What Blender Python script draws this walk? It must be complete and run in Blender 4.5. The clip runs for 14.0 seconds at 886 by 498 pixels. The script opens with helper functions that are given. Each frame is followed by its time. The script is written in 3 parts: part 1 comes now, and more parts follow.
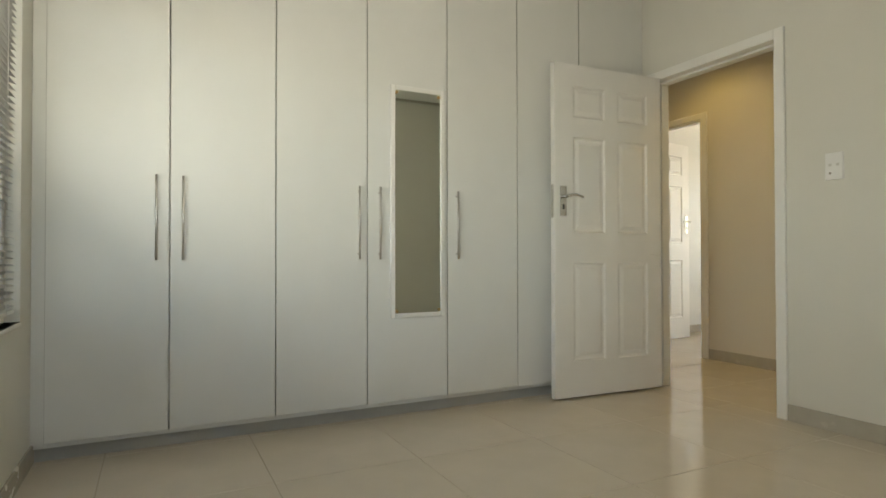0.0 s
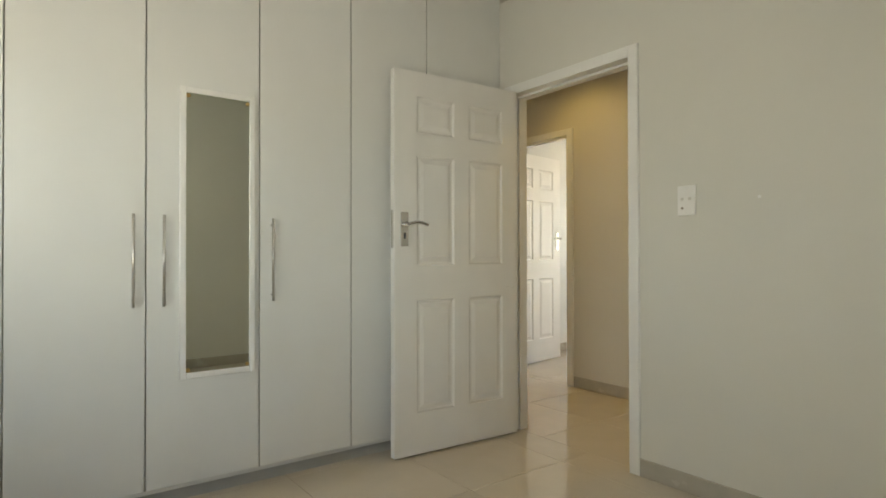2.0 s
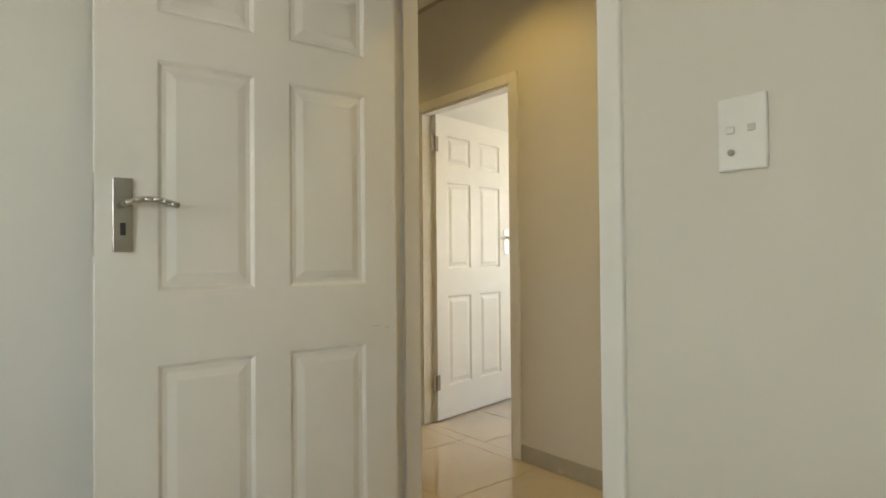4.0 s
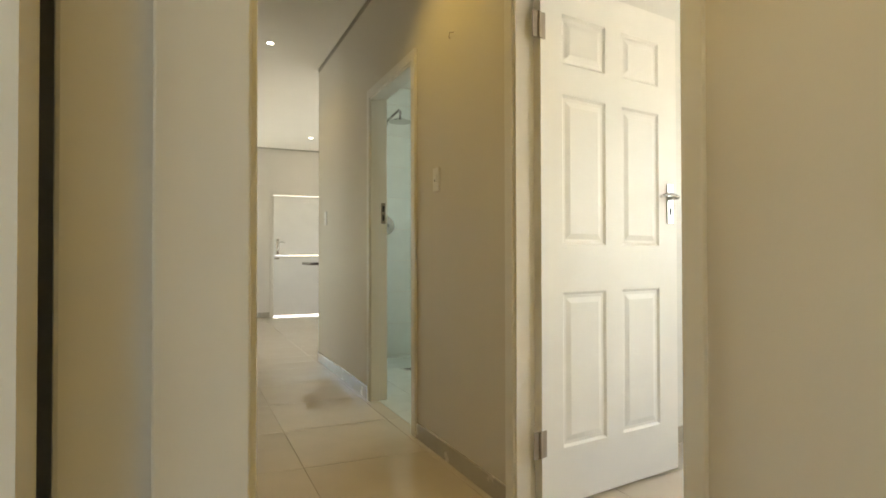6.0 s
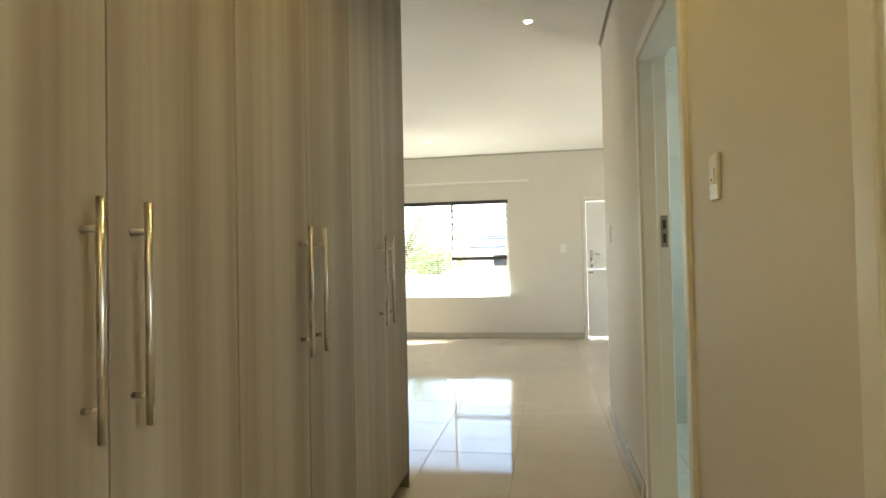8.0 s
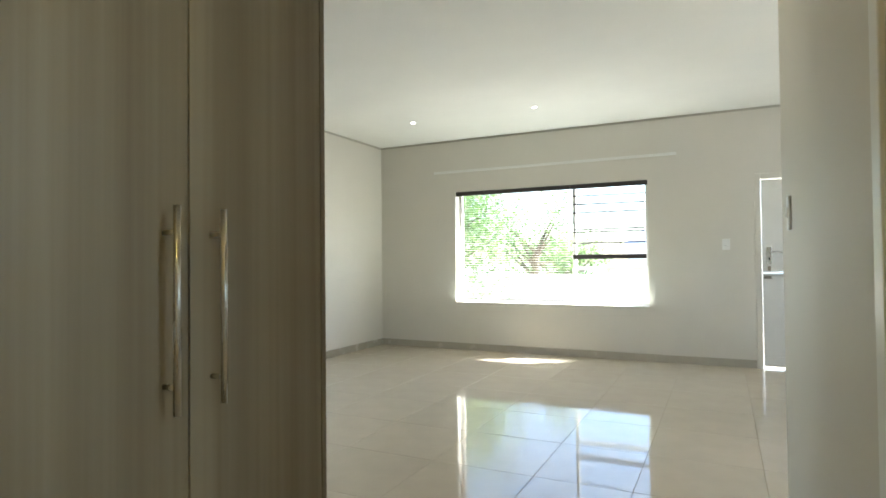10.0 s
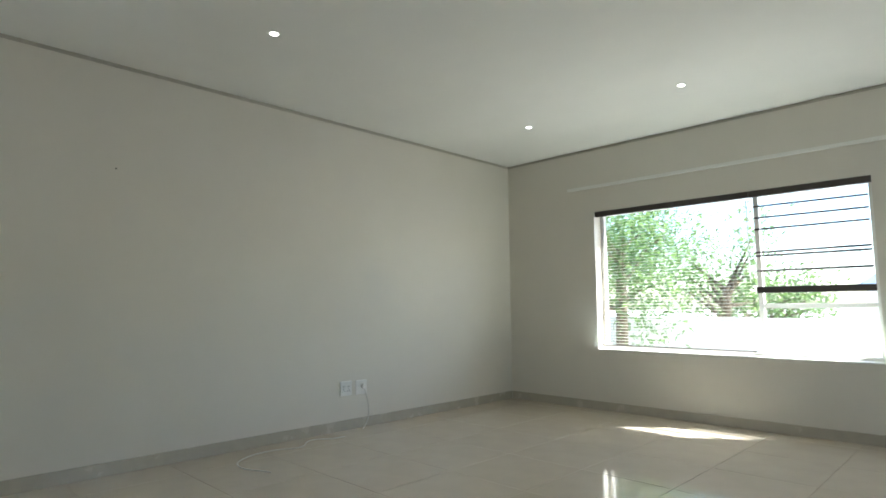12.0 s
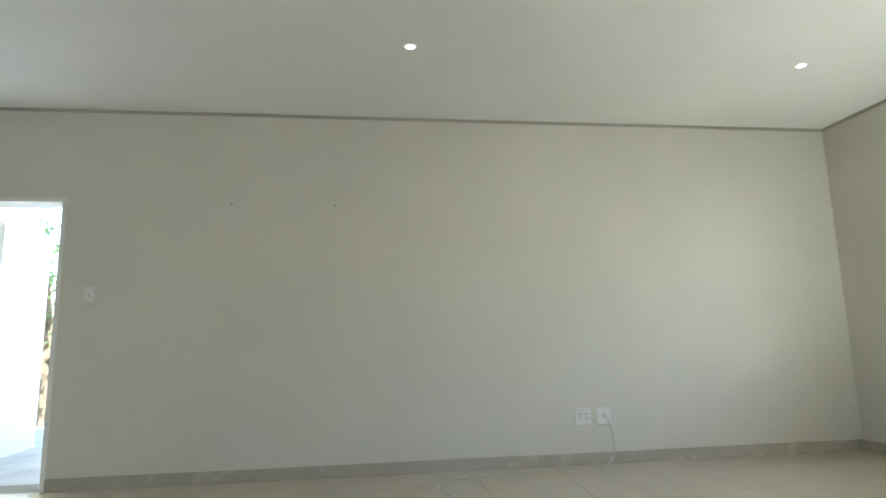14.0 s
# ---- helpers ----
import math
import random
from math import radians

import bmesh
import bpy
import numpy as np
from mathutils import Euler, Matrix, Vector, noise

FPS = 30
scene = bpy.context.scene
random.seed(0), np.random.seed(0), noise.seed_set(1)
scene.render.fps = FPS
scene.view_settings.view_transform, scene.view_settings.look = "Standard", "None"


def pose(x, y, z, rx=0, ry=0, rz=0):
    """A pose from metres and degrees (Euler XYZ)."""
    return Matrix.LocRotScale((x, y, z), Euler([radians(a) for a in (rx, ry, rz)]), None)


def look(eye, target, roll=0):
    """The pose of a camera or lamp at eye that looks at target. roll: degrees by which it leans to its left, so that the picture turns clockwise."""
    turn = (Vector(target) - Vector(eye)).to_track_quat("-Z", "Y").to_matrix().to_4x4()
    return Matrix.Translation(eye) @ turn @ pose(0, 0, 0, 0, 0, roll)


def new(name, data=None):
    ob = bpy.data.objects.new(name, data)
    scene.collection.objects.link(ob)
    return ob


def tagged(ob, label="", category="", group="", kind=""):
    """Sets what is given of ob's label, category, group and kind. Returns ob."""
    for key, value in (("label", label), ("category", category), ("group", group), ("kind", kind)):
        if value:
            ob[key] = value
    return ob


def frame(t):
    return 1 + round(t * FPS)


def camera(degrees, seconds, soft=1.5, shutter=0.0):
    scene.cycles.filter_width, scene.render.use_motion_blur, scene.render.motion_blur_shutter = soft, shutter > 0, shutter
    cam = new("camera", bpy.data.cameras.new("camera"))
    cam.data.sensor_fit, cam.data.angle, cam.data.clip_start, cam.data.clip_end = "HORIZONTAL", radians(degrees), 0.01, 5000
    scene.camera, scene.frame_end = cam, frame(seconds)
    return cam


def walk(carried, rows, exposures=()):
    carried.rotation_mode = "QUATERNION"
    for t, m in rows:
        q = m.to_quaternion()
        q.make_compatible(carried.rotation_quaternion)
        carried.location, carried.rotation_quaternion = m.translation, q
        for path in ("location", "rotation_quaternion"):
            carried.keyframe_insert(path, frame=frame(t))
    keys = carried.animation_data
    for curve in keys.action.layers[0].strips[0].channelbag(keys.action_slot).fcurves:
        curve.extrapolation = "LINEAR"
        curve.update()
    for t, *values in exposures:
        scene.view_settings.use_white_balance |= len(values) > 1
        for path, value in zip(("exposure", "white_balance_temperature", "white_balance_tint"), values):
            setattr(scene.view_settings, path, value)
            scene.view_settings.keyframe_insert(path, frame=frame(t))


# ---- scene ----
PATH = [
    (0, (-2.999, -2.901, 0.866), (-2.103, -1.113, 0.893), -0.1),
    (0.5, (-2.889, -2.91, 0.895), (-1.936, -1.152, 0.921), -0.0),
    (1, (-2.774, -2.898, 0.938), (-1.752, -1.179, 0.961), -0.0),
    (1.5, (-2.632, -2.83, 0.998), (-1.522, -1.167, 1.019), -0.1),
    (2, (-2.424, -2.661, 1.069), (-1.234, -1.054, 1.088), -0.1),
    (2.5, (-2.137, -2.465, 1.101), (-0.878, -0.911, 1.118), -0.1),
    (3, (-1.782, -2.242, 1.133), (-0.485, -0.72, 1.147), -0.3),
    (5.5, (-0.164, -0.805, 0.982), (0.818, 0.937, 1.021), -0.4),
    (6, (0.066, -0.544, 0.966), (0.88, 1.282, 0.993), -0.1),
    (6.5, (0.258, -0.329, 1.014), (0.871, 1.574, 1.042), -0.4),
    (7, (0.453, -0.107, 1.099), (0.733, 1.873, 1.128), -0.7),
    (7.5, (0.611, 0.158, 1.138), (0.521, 2.156, 1.174), -0.9),
    (8, (0.764, 0.5, 1.149), (0.412, 2.469, 1.191), -1.2),
    (8.5, (0.859, 0.908, 1.144), (0.342, 2.84, 1.189), -1.2),
    (11, (0.993, 2.947, 1.162), (-0.098, 4.621, 1.255), -0.5),
    (11.5, (0.943, 3.29, 1.081), (-0.272, 4.871, 1.238), -0.5),
    (12, (0.938, 3.599, 1.06), (-0.461, 5.014, 1.259), -0.5),
    (12.5, (0.966, 3.823, 1.044), (-0.629, 5.003, 1.293), -0.9),
    (13, (1.043, 4.159, 1.04), (-0.699, 5.103, 1.315), -1.1),
    (13.5, (1.077, 4.548, 1.018), (-0.814, 5.127, 1.312), -1.1),
    (14, (1.115, 5.013, 0.952), (-0.844, 5.268, 1.266), -1.3),
]
cam = camera(75.2, 14.0, soft=1.7)
walk(cam, [(t, look(e, g, r)) for t, e, g, r in PATH],
     exposures=[(0, 2.52, 7300, 9), (3.2, 2.6, 7150, 10), (5.4, 2.9, 7200, 8), (7.5, 3.0, 7000, 7), (8.7, 3.2, 6500, 6), (10.8, 2.5, 5900, 4), (12.4, 2.2, 5850, 4), (14, 2.6, 5900, 4)])

# corridor east wall, living north wall, living west wall, ceiling
XE, YN, XW, HC = 1.197, 8.985, -3.278, 2.716

# ---- world, sun and window light ----
SUN_DIR = Vector((-0.66, -0.476, -1.0)).normalized()
world = bpy.data.worlds.new("sky")
scene.world = world
world.use_nodes = True
wn = world.node_tree
sky = wn.nodes.new("ShaderNodeTexSky")
sky.sky_type, sky.sun_disc = "NISHITA", False
sky.sun_elevation = math.asin(-SUN_DIR.z)
sky.sun_rotation = math.atan2(-SUN_DIR.x, -SUN_DIR.y)
wn.links.new(sky.outputs[0], wn.nodes["Background"].inputs[0])
wn.nodes["Background"].inputs[1].default_value = 0.15
sun_data = bpy.data.lights.new("sun", "SUN")
sun_data.energy, sun_data.angle, sun_data.color = 5.0, radians(0.5), (1, 0.95, 0.87)
new("sun", sun_data).matrix_world = look((0, 0, 20), Vector((0, 0, 20)) + SUN_DIR)


def window_light(eye, target, w, h, power, color=(0.93, 0.97, 1.0)):
    """An area lamp at an opening, standing in for daylight."""
    data = bpy.data.lights.new("daylight", "AREA")
    data.shape, data.size, data.size_y, data.energy, data.color = "RECTANGLE", w, h, power, color
    new("daylight", data).matrix_world = look(eye, target)


# added lamp on the inner sill, faces up to brighten the ceiling
window_light((-0.96, YN - 0.045, 0.62), (-0.96, YN - 0.3, 5), 2.3, 0.08, 3.2, (0.96, 1.0, 0.88))
window_light((-3.34, 2.34, 1.0), (0, 2.34, 0.95), 0.8, 1.9, 2.2)
window_light((3.92, 6.8, 1.6), (0, 6.8, 1.5), 1.6, 1.0, 2.7)
window_light((-3.47, -1.45, 1.3), (-1.6, -1.3, 3.2), 1.4, 0.9, 3.8, (0.98, 1.0, 0.92))
# added lamp at an unseen south window, to brighten the wardrobe
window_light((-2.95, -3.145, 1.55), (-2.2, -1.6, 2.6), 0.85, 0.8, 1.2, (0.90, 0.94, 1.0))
window_light((4.1, 0.2, 1.4), (0, 0.4, 1.2), 1.8, 1.3, 0.9, (0.84, 0.93, 1.0))
window_light((3.1, 3.4, 1.8), (1.3, 3.4, 1.2), 0.8, 0.8, 1.3, (0.82, 1.0, 0.97))


def spot(x, y, z, power, color, size=130):
    data = bpy.data.lights.new("downlight_beam", "SPOT")
    data.energy, data.color, data.spot_size, data.spot_blend, data.shadow_soft_size = power, color, radians(size), 0.6, 0.04
    new("downlight_beam", data).matrix_world = look((x, y, z), (x, y, 0))


WARM = (1.0, 0.69, 0.19)
# ---- materials ----


def mat(name, color, rough=0.5, metal=0.0, var=0.06, scale=6.0, bump=0.0, bscale=200.0, spec=0.5, stretch=(1, 1, 1), rand=0.0, coat=0.0):
    m = bpy.data.materials.new(name)
    m.use_nodes = True
    t = m.node_tree
    n, l = t.nodes, t.links
    b = n["Principled BSDF"]
    b.inputs["Roughness"].default_value, b.inputs["Metallic"].default_value = rough, metal
    b.inputs["Specular IOR Level"].default_value = spec
    b.inputs["Coat Weight"].default_value = coat
    co = n.new("ShaderNodeTexCoord")
    mp = n.new("ShaderNodeMapping")
    mp.inputs["Scale"].default_value = stretch
    l.new(co.outputs["Object"], mp.inputs[0])
    tex = n.new("ShaderNodeTexNoise")
    tex.inputs["Scale"].default_value, tex.inputs["Detail"].default_value = scale, 6
    l.new(mp.outputs[0], tex.inputs["Vector"])
    ramp = n.new("ShaderNodeMapRange")
    ramp.inputs["From Min"].default_value, ramp.inputs["From Max"].default_value = 0.3, 0.7
    ramp.inputs["To Min"].default_value, ramp.inputs["To Max"].default_value = 1 - var, 1 + var
    l.new(tex.outputs[0], ramp.inputs[0])
    val = ramp.outputs[0]
    if rand:
        oi = n.new("ShaderNodeObjectInfo")
        r2 = n.new("ShaderNodeMapRange")
        r2.inputs["To Min"].default_value, r2.inputs["To Max"].default_value = 1 - rand, 1 + rand
        l.new(oi.outputs["Random"], r2.inputs[0])
        mu = n.new("ShaderNodeMath")
        mu.operation = "MULTIPLY"
        l.new(val, mu.inputs[0])
        l.new(r2.outputs[0], mu.inputs[1])
        val = mu.outputs[0]
    mix = n.new("ShaderNodeVectorMath")
    mix.operation = "SCALE"
    mix.inputs[0].default_value = color
    l.new(val, mix.inputs["Scale"])
    l.new(mix.outputs[0], b.inputs["Base Color"])
    rr = n.new("ShaderNodeMapRange")
    rr.inputs["From Min"].default_value, rr.inputs["From Max"].default_value = 0.3, 0.7
    rr.inputs["To Min"].default_value, rr.inputs["To Max"].default_value = rough * 0.85, min(1, rough * 1.15)
    l.new(tex.outputs[0], rr.inputs[0])
    l.new(rr.outputs[0], b.inputs["Roughness"])
    if bump:
        t2 = n.new("ShaderNodeTexNoise")
        t2.inputs["Scale"].default_value, t2.inputs["Detail"].default_value = bscale, 4
        l.new(mp.outputs[0], t2.inputs["Vector"])
        bp = n.new("ShaderNodeBump")
        bp.inputs["Strength"].default_value, bp.inputs["Distance"].default_value = bump, 0.002
        l.new(t2.outputs[0], bp.inputs["Height"])
        l.new(bp.outputs[0], b.inputs["Normal"])
    return m


def wood_mat(name, dark, mid, light):
    """Straight-grained laminate with broad and fine upright streaks."""
    m = bpy.data.materials.new(name)
    m.use_nodes = True
    n, l = m.node_tree.nodes, m.node_tree.links
    b = n["Principled BSDF"]
    co, oi = n.new("ShaderNodeTexCoord"), n.new("ShaderNodeObjectInfo")
    add = n.new("ShaderNodeVectorMath")
    sc = n.new("ShaderNodeVectorMath")
    sc.operation = "SCALE"
    sc.inputs[0].default_value = (0, 37, 11)
    l.new(oi.outputs["Random"], sc.inputs["Scale"])
    l.new(co.outputs["Object"], add.inputs[0])
    l.new(sc.outputs[0], add.inputs[1])
    outs = []
    for s, st, d in ((1.0, (3, 6.5, 0.08), 3), (1.0, (14, 48, 0.7), 6)):
        mp, tx = n.new("ShaderNodeMapping"), n.new("ShaderNodeTexNoise")
        mp.inputs["Scale"].default_value = st
        tx.inputs["Scale"].default_value, tx.inputs["Detail"].default_value = s, d
        l.new(add.outputs[0], mp.inputs[0])
        l.new(mp.outputs[0], tx.inputs["Vector"])
        outs.append(tx.outputs[0])
    mixv = n.new("ShaderNodeMix")
    mixv.inputs[0].default_value = 0.2
    l.new(outs[0], mixv.inputs[2])
    l.new(outs[1], mixv.inputs[3])
    ramp = n.new("ShaderNodeValToRGB")
    e = ramp.color_ramp.elements
    e[0].position, e[0].color = 0.36, (*dark, 1)
    e[1].position, e[1].color = 0.64, (*light, 1)
    e.new(0.5).color = (*mid, 1)
    l.new(mixv.outputs[0], ramp.inputs[0])
    l.new(ramp.outputs[0], b.inputs["Base Color"])
    b.inputs["Roughness"].default_value = 0.42
    bp = n.new("ShaderNodeBump")
    bp.inputs["Strength"].default_value, bp.inputs["Distance"].default_value = 0.15, 0.001
    l.new(outs[1], bp.inputs["Height"])
    l.new(bp.outputs[0], b.inputs["Normal"])
    return m


def glow(name, color, strength):
    m = bpy.data.materials.new(name)
    m.use_nodes = True
    b = m.node_tree.nodes["Principled BSDF"]
    b.inputs["Emission Color"].default_value, b.inputs["Emission Strength"].default_value = (*color, 1), strength
    return m


def glass_mat():
    m = bpy.data.materials.new("window_glass")
    m.use_nodes = True
    b = m.node_tree.nodes["Principled BSDF"]
    b.inputs["Transmission Weight"].default_value, b.inputs["Roughness"].default_value, b.inputs["IOR"].default_value = 1, 0, 1.05
    return m


PAINT = mat("cream_wall_paint", (0.69, 0.655, 0.58), 0.6, var=0.025, scale=1.6, bump=0.12, bscale=160)
PAINT_BED = mat("pale_wall_paint", (0.68, 0.66, 0.59), 0.55, var=0.025, scale=1.6, bump=0.12, bscale=160)
CEIL = mat("ceiling_paint", (0.87, 0.86, 0.82), 0.8, var=0.02, scale=2)
WHITE = mat("white_enamel", (0.80, 0.79, 0.75), 0.42, var=0.02, scale=5, bump=0.05, bscale=90)
MELAMINE = mat("white_melamine", (0.74, 0.74, 0.70), 0.33, var=0.02, scale=3, bump=0.06, bscale=300)
GREY_EDGE = mat("grey_edging", (0.45, 0.44, 0.40), 0.5)
KICK = mat("grey_plinth_board", (0.42, 0.41, 0.37), 0.45, var=0.05)
SKIRT = mat("taupe_skirting_tile", (0.46, 0.42, 0.345), 0.25, var=0.05, scale=9)
TILE = mat("polished_porcelain", (0.60, 0.53, 0.425), 0.06, spec=0.42, var=0.035, scale=5, rand=0.02)
GROUT = mat("beige_grout", (0.36, 0.305, 0.225), 0.9, var=0.1, scale=40)
STEEL = mat("brushed_steel", (0.62, 0.60, 0.56), 0.28, 1.0, var=0.05, scale=60, stretch=(1, 1, 0.05))
CHROME = mat("chrome", (0.55, 0.54, 0.52), 0.16, 1.0)
BRASS = mat("aged_brass", (0.60, 0.42, 0.18), 0.35, 1.0)
HINGE = mat("dull_hinge_steel", (0.34, 0.30, 0.25), 0.45, 1.0)
DARK = mat("dark_slot", (0.03, 0.03, 0.03), 0.6)
BRONZE = mat("dark_bronze_blind", (0.055, 0.045, 0.04), 0.45, var=0.1)
SLAT_DARK = mat("pale_slat_enamel", (0.55, 0.52, 0.46), 0.35)
SLAT = mat("slat_enamel", (0.62, 0.60, 0.55), 0.4)
PLASTIC = mat("white_plastic", (0.80, 0.79, 0.76), 0.3)
WOOD = wood_mat("washed_oak_laminate", (0.195, 0.15, 0.10), (0.275, 0.228, 0.16), (0.355, 0.305, 0.225))
MIRROR = mat("mirror_silver", (0.74, 0.77, 0.72), 0.02, 1.0, var=0.0)
GLASS = glass_mat()
BATH = mat("pale_bath_tile", (0.66, 0.70, 0.66), 0.2, var=0.03, rand=0.02)
PLASTER = mat("white_exterior_plaster", (0.78, 0.77, 0.74), 0.8, var=0.05, bump=0.3, bscale=60)
PAVING = mat("pale_paving", (0.60, 0.57, 0.51), 0.85, var=0.15, scale=3, bump=0.4, bscale=40)
LEAF = mat("leaf_green", (0.11, 0.18, 0.09), 0.55, var=0.4, scale=1.2, rand=0.1)
lt = LEAF.node_tree
tr, mixs = lt.nodes.new("ShaderNodeBsdfTranslucent"), lt.nodes.new("ShaderNodeMixShader")
tr.inputs[0].default_value, mixs.inputs[0].default_value = (0.22, 0.32, 0.10, 1), 0.5
lt.links.new(lt.nodes["Principled BSDF"].outputs[0], mixs.inputs[1])
lt.links.new(tr.outputs[0], mixs.inputs[2])
lt.links.new(mixs.outputs[0], lt.nodes["Material Output"].inputs[0])
BARK = mat("bark", (0.17, 0.13, 0.09), 0.9, var=0.3, scale=14, bump=0.6, bscale=30)
ROOF = mat("blue_grey_roof", (0.16, 0.20, 0.28), 0.6, var=0.1)
COUNTER = mat("dark_granite", (0.06, 0.055, 0.05), 0.15, var=0.5, scale=120)
LAMP = glow("lamp_face", (1.0, 0.93, 0.8), 3)
CABLE = mat("cable_sheath", (0.62, 0.60, 0.54), 0.5)

# ---- mesh helpers ----


def box(bm, x0, x1, y0, y1, z0, z1, m=None):
    c = Vector(((x0 + x1) / 2, (y0 + y1) / 2, (z0 + z1) / 2))
    mm = Matrix.Translation(c) @ Matrix.Diagonal((abs(x1 - x0), abs(y1 - y0), abs(z1 - z0), 1))
    return bmesh.ops.create_cube(bm, size=1, matrix=(m @ mm) if m else mm)["verts"]


def B(x0, x1, y0, y1, z0, z1, bevel=0.0, seg=2):
    bm = bmesh.new()
    box(bm, x0, x1, y0, y1, z0, z1)
    if bevel:
        bmesh.ops.bevel(bm, geom=bm.edges[:], offset=bevel, segments=seg, affect="EDGES", profile=0.5)
    return bm


def rod(bm, a, b, r, seg=14, r2=None):
    a, b = Vector(a), Vector(b)
    d = b - a
    m = Matrix.Translation((a + b) / 2) @ d.to_track_quat("Z", "Y").to_matrix().to_4x4()
    bmesh.ops.create_cone(bm, cap_ends=True, segments=seg, radius1=r, radius2=r if r2 is None else r2, depth=d.length, matrix=m)


def R(a, b, r, seg=14, r2=None):
    bm = bmesh.new()
    rod(bm, a, b, r, seg, r2)
    return bm


def tube(points, r, seg=8):
    """A bent round bar through points."""
    bm = bmesh.new()
    for a, b in zip(points, points[1:]):
        rod(bm, a, b, r, seg)
    for p in points[1:-1]:
        bmesh.ops.create_uvsphere(bm, u_segments=seg, v_segments=6, radius=r, matrix=Matrix.Translation(p))
    return bm


def mesh_of(name, bm, material, smooth=False):
    me = bpy.data.meshes.new(name)
    bmesh.ops.recalc_face_normals(bm, faces=bm.faces[:])
    bm.to_mesh(me)
    bm.free()
    me.materials.append(material)
    if smooth:
        for p in me.polygons:
            p.use_smooth = len(p.vertices) == 4
    return me


def part(name, bm, material, parent, label="", smooth=False):
    ob = new(name, mesh_of(name, bm, material, smooth))
    ob.parent = parent
    if label:
        tagged(ob, label)
    return ob


def thing(name, m, label, category, group="", kind=""):
    ob = new(name)
    ob.empty_display_size = 0.1
    ob.matrix_world = m if isinstance(m, Matrix) else pose(*m)
    return tagged(ob, label, category, group, kind)


def solid(name, bm, material, label, category, kind="structure"):
    return tagged(new(name, mesh_of(name, bm, material)), label, category, "", kind)


def wall(name, axis, p0, p1, a0, a1, z1, material, label, holes=(), z0=0.0):
    """A wall with thickness p0..p1 across axis, from a0 to a1 along it, and holes (a, b, z0, z1) right through."""
    bm = bmesh.new()
    cuts = sorted({a0, a1, *[h[0] for h in holes], *[h[1] for h in holes]})
    for a, b in zip(cuts, cuts[1:]):
        spans = [(z0, z1)]
        for h in holes:
            if h[0] <= a and b <= h[1]:
                spans = [s for s in ((z0, h[2]), (h[3], z1)) if s[1] - s[0] > 1e-4]
        for s in spans:
            if axis == "x":
                box(bm, p0, p1, a, b, *s)
            else:
                box(bm, a, b, p0, p1, *s)
    return solid(name, bm, material, label, "wall")


# ---- the shell ----
TOP, YC = 2.85, 4.85      # wall tops, north end of the passage
wall("wall_bedroom_east", "x", 0.0, 0.10, -3.35, 0.93, TOP, PAINT_BED, "cream painted wall between bedroom and passage", [(-0.945, -0.088, 0, 2.05)])
wall("wall_bedroom_west", "x", -3.57, -3.46, -3.35, 0.72, TOP, PAINT_BED, "cream painted bedroom wall with a window", [(-2.2, -0.2, 0.62, 2.05)])
# this wall's window is out of view, put in for its lamp
wall("wall_bedroom_south", "y", -3.25, -3.15, -3.46, 0.0, TOP, PAINT_BED, "cream bedroom wall with an added, unseen window", [(-3.4, -2.5, 1.0, 2.1)])
wall("wall_bedroom_north", "y", 0.62, 0.72, -3.46, 0.0, TOP, PAINT_BED, "plain wall behind the white wardrobe")
wall("wall_passage_east", "x", XE, XE + 0.10, -1.7, YC, TOP, PAINT, "cream painted passage wall with two doorways",
     [(0.495, 1.336, 0, 2.05), (2.382, 3.192, 0, 2.05)])
wall("wall_passage_south", "y", -1.8, -1.7, 0.10, XE + 0.1, TOP, PAINT, "plain cream wall closing the passage")
wall("wall_living_north", "y", YN, YN + 0.22, -3.42, 4.1, TOP, PAINT, "cream living room wall with window and stable door",
     [(-2.15, 0.227, 0.6, 2.04), (1.327, 2.187, 0, 1.98)])
wall("wall_living_west", "x", XW - 0.2, XW, 1.0, YN, TOP, PAINT, "long bare cream living room wall", [(1.95, 2.815, 0, 2.02)])
wall("wall_living_south", "y", 1.0, 1.1, XW, -0.66, TOP, PAINT, "plain cream living room wall")
wall("wall_cupboard_back", "x", -0.66, -0.56, 0.93, 3.375, TOP, PAINT, "plain wall behind the passage cupboards")
wall("wall_kitchen_east", "x", 4.0, 4.1, YC, YN, TOP, PAINT, "plain kitchen wall with a window", [(6.0, 7.6, 1.1, 2.1)])
wall("wall_bath_north", "y", YC - 0.15, YC, XE + 0.1, 4.1, TOP, PAINT, "plain wall between bathroom and kitchen")
wall("wall_bath_south", "y", 2.18, 2.28, XE + 0.1, 4.2, TOP, PAINT, "plain wall between bathroom and second bedroom")
wall("wall_bath_east", "x", 3.2, 3.3, 2.28, YC - 0.15, TOP, PAINT, "bathroom wall with a high window", [(3.0, 3.8, 1.4, 2.2)])
wall("wall_room_north", "y", 1.70, 1.80, XE + 0.1, 4.2, TOP, MELAMINE, "white wall of the second bedroom")
wall("wall_room_east", "x", 4.2, 4.3, -1.8, 2.28, TOP, PAINT_BED, "second bedroom wall with a window", [(-0.7, 1.1, 0.75, 2.05)])
wall("wall_room_south", "y", -1.8, -1.7, XE + 0.1, 4.2, TOP, PAINT_BED, "plain second bedroom wall")


def ceiling(name, x0, x1, y0, y1, z, label):
    """A board with a narrow shadow gap along the walls, under a slab."""
    g = 0.014
    bm = bmesh.new()
    box(bm, x0 + g, x1 - g, y0 + g, y1 - g, z, z + 0.02)
    solid(name, bm, CEIL, label, "ceiling")


